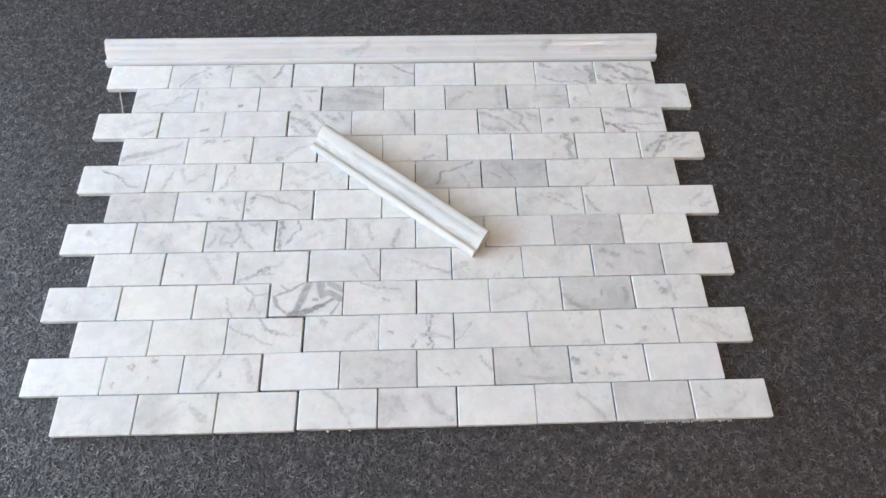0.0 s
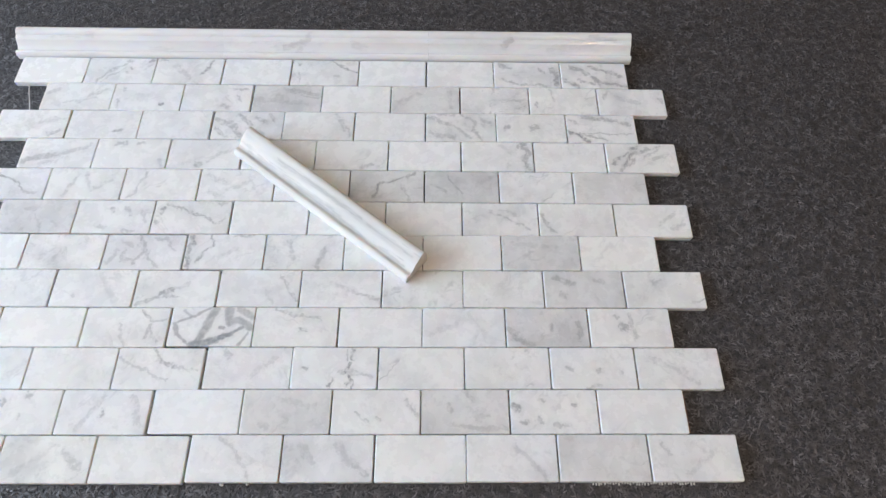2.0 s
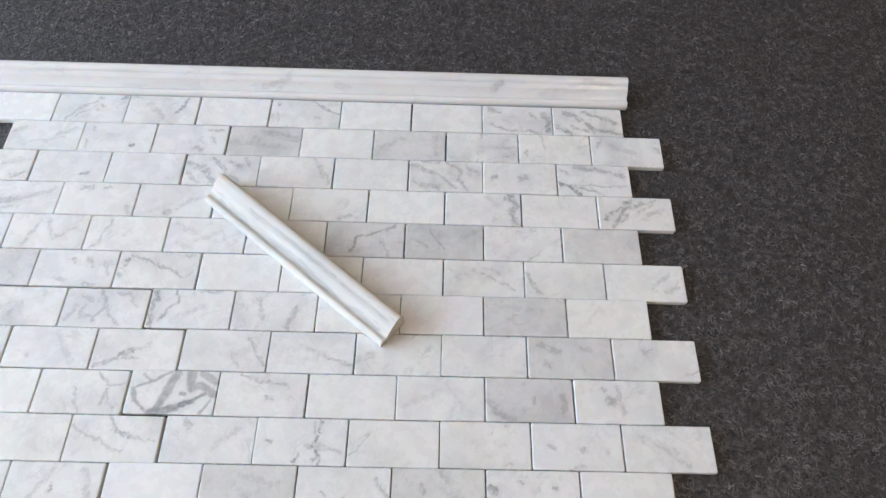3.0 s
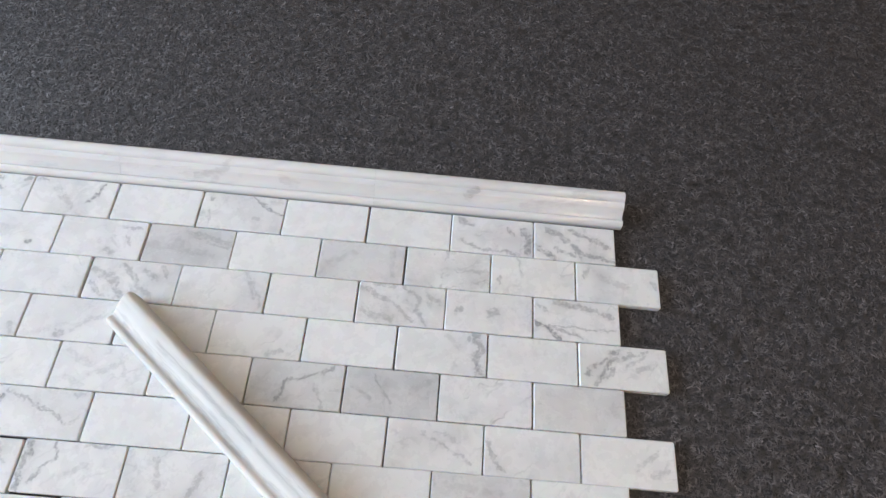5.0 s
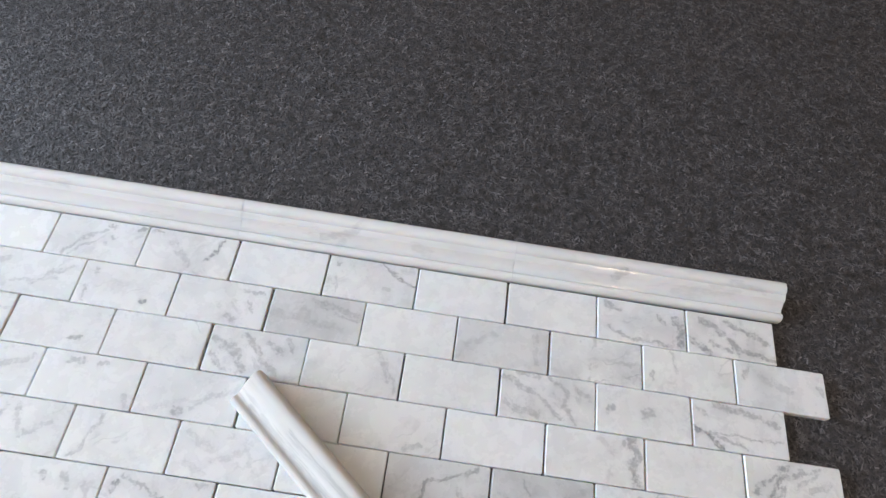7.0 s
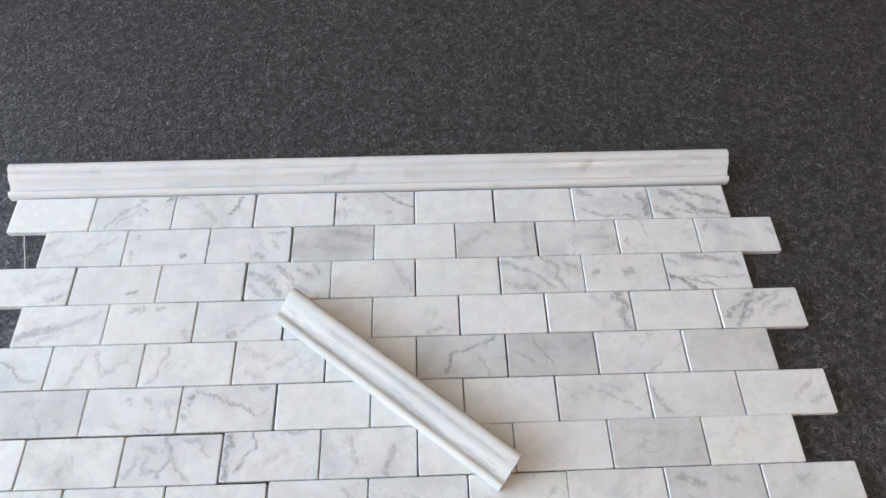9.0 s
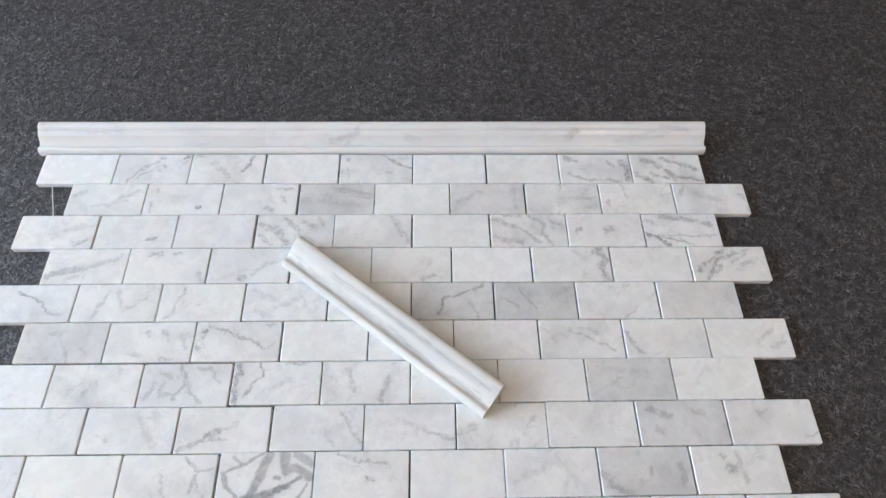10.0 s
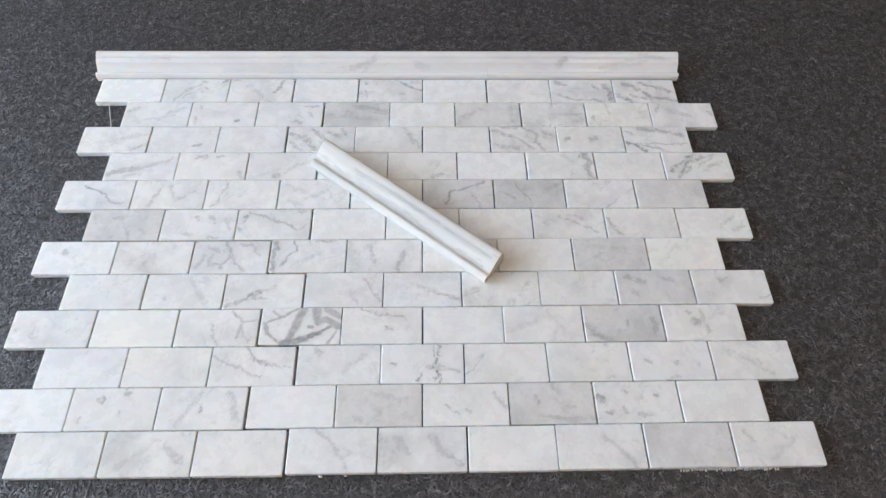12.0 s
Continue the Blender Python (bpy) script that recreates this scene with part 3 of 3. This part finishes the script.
# a loose net thread across the stepped edge, and frayed thread ends at the near edge
bm = bmesh.new()
for a in range(8):
    y0, y1 = 0.93 * PY + a * 1.14 * PY / 8, 0.93 * PY + (a + 1) * 1.14 * PY / 8
    bend = [0.0007 * math.sin(k * 0.8) for k in (a, a + 1)]
    x = 0.0375 - 0.0165 * (a + 0.5) / 8 - 1.75 * PX
    bend = [b + d * 0.0165 / 16 for b, d in zip(bend, (1, -1))]
    vs = [bm.verts.new(c) for c in ((x + bend[0] - 5e-4, y0, 0.0055), (x + bend[0] + 5e-4, y0, 0.0055), (x + bend[1] + 5e-4, y1, 0.0055), (x + bend[1] - 5e-4, y1, 0.0055),
                                    (x + bend[0] - 5e-4, y0, 0.0046), (x + bend[0] + 5e-4, y0, 0.0046), (x + bend[1] + 5e-4, y1, 0.0046), (x + bend[1] - 5e-4, y1, 0.0046))]
    for f in ((0, 1, 2, 3), (7, 6, 5, 4), (0, 4, 5, 1), (3, 2, 6, 7), (1, 5, 6, 2), (0, 3, 7, 4)):
        bm.faces.new([vs[i] for i in f])
part("thread", bm, THREAD, upper_left, "loose white net thread")
bm, rnd = bmesh.new(), random.Random(5)
for j in range(36):
    x = 0.012 + j * 0.0032 + rnd.uniform(-5e-4, 5e-4)
    box(bm, x - 7e-4, -3 * PY - rnd.uniform(0.0006, 0.0026), 0.0006, x + 7e-4, -3 * PY + 0.003, 0.0026)
part("frayed_edge", bm, THREAD, lower_right, "frayed white ends of the net")
bm = boxes((1.25 * PX - 6e-4, -2 * PY + 0.003, 0.003, 1.25 * PX + 2e-4, -1 * PY - 0.006, 0.0085))
part("adhesive_smear", bm, ADHESIVE, lower_right, "thin reddish-brown adhesive smear")
for x, size in ((-0.0885, 0.0019), (-0.0605, 0.0015)):
    bm = bmesh.new()
    bmesh.ops.create_icosphere(bm, subdivisions=2, radius=size)
    for v in bm.verts:
        k = rnd.uniform(0.75, 1.2)
        v.co = Vector((x + v.co.x * 1.3 * k, -3 * PY - 0.0006 + v.co.y * k, 0.0019 + v.co.z * 0.9 * k))
    part("adhesive_crumb", bm, THREAD, lower_middle, "small white crumb of adhesive")


# ---- chair-rail mouldings ----
def moulding_marble(*strokes):
    return marble("marble_moulding", 0.95, 0.26, 0.30, 25, 0.12, strokes, 0.11, (0.45, 1.5, 1.0), 0.6, gloss=0.45)


RAIL_MARBLE = [moulding_marble((-2.0, 0.9, -0.8, 1.0, 5, 0.2), (0.9, 0.4, 1.5, 0.5, 5, 0.2)),
               moulding_marble((-1.3, 0.5, -0.5, 0.9, 6, 0.35), (-0.9, 0.3, -0.4, 1.4, 5, 0.25), (0.8, 0.8, 1.2, 0.6, 5, 0.2)),
               moulding_marble((-0.78, 0.75, -0.62, 0.95, 8, 0.5), (0.6, 0.6, 2.0, 0.9, 8, 0.22), (1.8, 1.2, 2.6, 1.0, 6, 0.25)),
               # loose piece: streaked stone, plus lengthwise strokes that paint the grooves' shade
               marble("marble_streaks_groove_shade", 0.79, 0.6, 0.6, 2, 0.1, ((-2.7, 0.42, 2.8, 0.44, 4, 0.40), (-1.8, 0.96, 1.2, 0.98, 3, 0.36), (1.4, 0.95, 2.9, 0.95, 3, 0.3), (-2.4, 0.62, 0.6, 0.60, 4, 0.32)), 0.7, (0.25, 2.2, 1.0), 0.6, (1.0, 0.978, 0.935), 0.15)]
LENGTH = 0.3118


def profile(worn):
    """The moulding's section: a bead in front, a cove rising to a flat fillet, a rounded bead behind."""
    pts = [(0.0008, 0.0), (0.0, 0.0012), (0.0, 0.0050)]
    pts += [(0.0050 - 0.0050 * math.cos(a), 0.0056 + 0.0074 * math.sin(a)) for a in np.linspace(0.12, 2.45, 12)]
    pts += [(0.0093, 0.0095)]
    pts += [(0.0093 + 0.0099 * u, 0.0101 + 0.0091 * (0.3 * u + 0.7 * u * u)) for u in np.linspace(0.06, 1.0, 10)]
    pts += [(0.0197, 0.0203), (0.0200, 0.0206), (0.0220, 0.0220), (0.0240, 0.0232), (0.0258, 0.0240), (0.0264, 0.0230), (0.0270, 0.0240)]
    pts += [(0.0344 - 0.0082 * math.cos(a), 0.0205 + 0.0081 * math.sin(a)) for a in np.linspace(0.50, 3.05, 14)]
    pts += [(0.0426, 0.0010), (0.0418, 0.0)]
    pts = [(y, z + 0.001 * min(1.0, z / 0.02)) for y, z in pts]
    for _ in range(worn):
        pts = pts[:3] + [((a[0] + 2 * b[0] + c[0]) / 4, (a[1] + 2 * b[1] + c[1]) / 4) for a, b, c in zip(pts[2:], pts[3:-2], pts[4:])] + pts[-2:]
    return pts


def rail_mesh(seed, material, length, worn):
    rnd = random.Random(seed)
    bm = bmesh.new()
    pts = profile(worn)
    end = length / 2
    stations = [(-end, 0.00012), (0.00012 - end, 0.0), (-end / 3, 0.0), (end / 3, 0.0), (end - 0.00012, 0.0), (end, 0.00012)]
    rings = []
    for x, shrink in stations:
        wave = rnd.uniform(-2e-5, 2e-5)
        rings.append([bm.verts.new((x, 0.0213 + (y - 0.0213) * (1 - shrink / 0.0213), wave * (z > 0.004) + z - (shrink if z > 0.004 else 0))) for y, z in pts])
    count = len(pts)
    for a, b in zip(rings, rings[1:]):
        for i in range(count):
            bm.faces.new((a[i], a[(i + 1) % count], b[(i + 1) % count], b[i]))
    bm.faces.new(rings[0][::-1])
    bm.faces.new(rings[-1])
    bmesh.ops.recalc_face_normals(bm, faces=bm.faces)
    for f in bm.faces:
        f.smooth = len(f.verts) == 4
    for e in bm.edges:
        at_end = all(abs(v.co.x) > end - 0.0002 for v in e.verts)
        if at_end or e.calc_face_angle(0) > radians(22):
            e.smooth = False
    return mesh_of("chair_rail", bm, material)


def rail(seed, m, material, label, group="", length=LENGTH, worn=0):
    ob = new("chair_rail_moulding", rail_mesh(seed, material, length, worn))
    ob.matrix_world = m
    return tagged(ob, label, "moulding", group)


RAIL_X, RAIL_Y = -0.0105, 0.6112
for k in range(3):
    rail(k, pose(RAIL_X + (k + 0.5) * (LENGTH + 0.0001), RAIL_Y + 0.0009 * k, 0.0027, 0, 0, 0.16), RAIL_MARBLE[k],
         "polished white marble chair-rail moulding on carpet beside the tiles", "mouldings in a row")
rail(9, pose(0.4680, 0.3328, 0.0104, 0, 0, -38.5), RAIL_MARBLE[3], "loose honed white marble moulding laid aslant on the tiles", length=0.3095, worn=14)


# ---- the carpet's loose fibres ----
def fibres(count, x0, x1, y0, y1, seed):
    g = np.random.default_rng(seed)
    c = np.stack([g.uniform(x0, x1, count), g.uniform(y0, y1, count)], 1)
    a = g.normal(0, 1.1, count) + np.where(g.random(count) < 0.5, 0.0, np.pi / 2)
    length, width = g.uniform(0.0032, 0.0080, count), g.uniform(0.00070, 0.00190, count)
    base, arch, curl = g.uniform(0.0, 0.0007, count), g.uniform(0.0001, 0.0010, count), g.normal(0, 0.16, count)
    rows = []
    for s, lift in ((-0.5, 0.0), (0.0, 1.0), (0.5, 0.15)):
        turn = a + curl * s * 2
        mid = c + (length * s)[:, None] * np.stack([np.cos(turn), np.sin(turn)], 1)
        side = (width / 2)[:, None] * np.stack([-np.sin(turn), np.cos(turn)], 1)
        z = base + arch * lift
        rows += [np.column_stack([mid - side, z]), np.column_stack([mid + side, z])]
    verts = np.stack(rows, 1).reshape(-1, 3)
    quads = (np.array([[0, 1, 3, 2], [2, 3, 5, 4]])[None] + (np.arange(count) * 6)[:, None, None]).reshape(-1, 4)
    me = bpy.data.meshes.new("carpet_fibres")
    me.vertices.add(len(verts))
    me.vertices.foreach_set("co", verts.ravel())
    me.loops.add(quads.size)
    me.loops.foreach_set("vertex_index", quads.ravel().astype(np.int32))
    me.polygons.add(len(quads))
    me.polygons.foreach_set("loop_start", np.arange(0, quads.size, 4, dtype=np.int32))
    me.update(calc_edges=True)
    me.materials.append(FIBRE)
    return tagged(new("carpet_fibres", me), "short loose dark and light grey felt fibres of the carpet", "carpet", kind="stuff")


fibres(310000, -0.40, 1.60, -0.25, 1.45, 3)
fibres(60000, -0.75, 1.95, -0.60, 1.80, 4)
fibres(50000, -1.30, 2.50, -1.15, 2.35, 5)
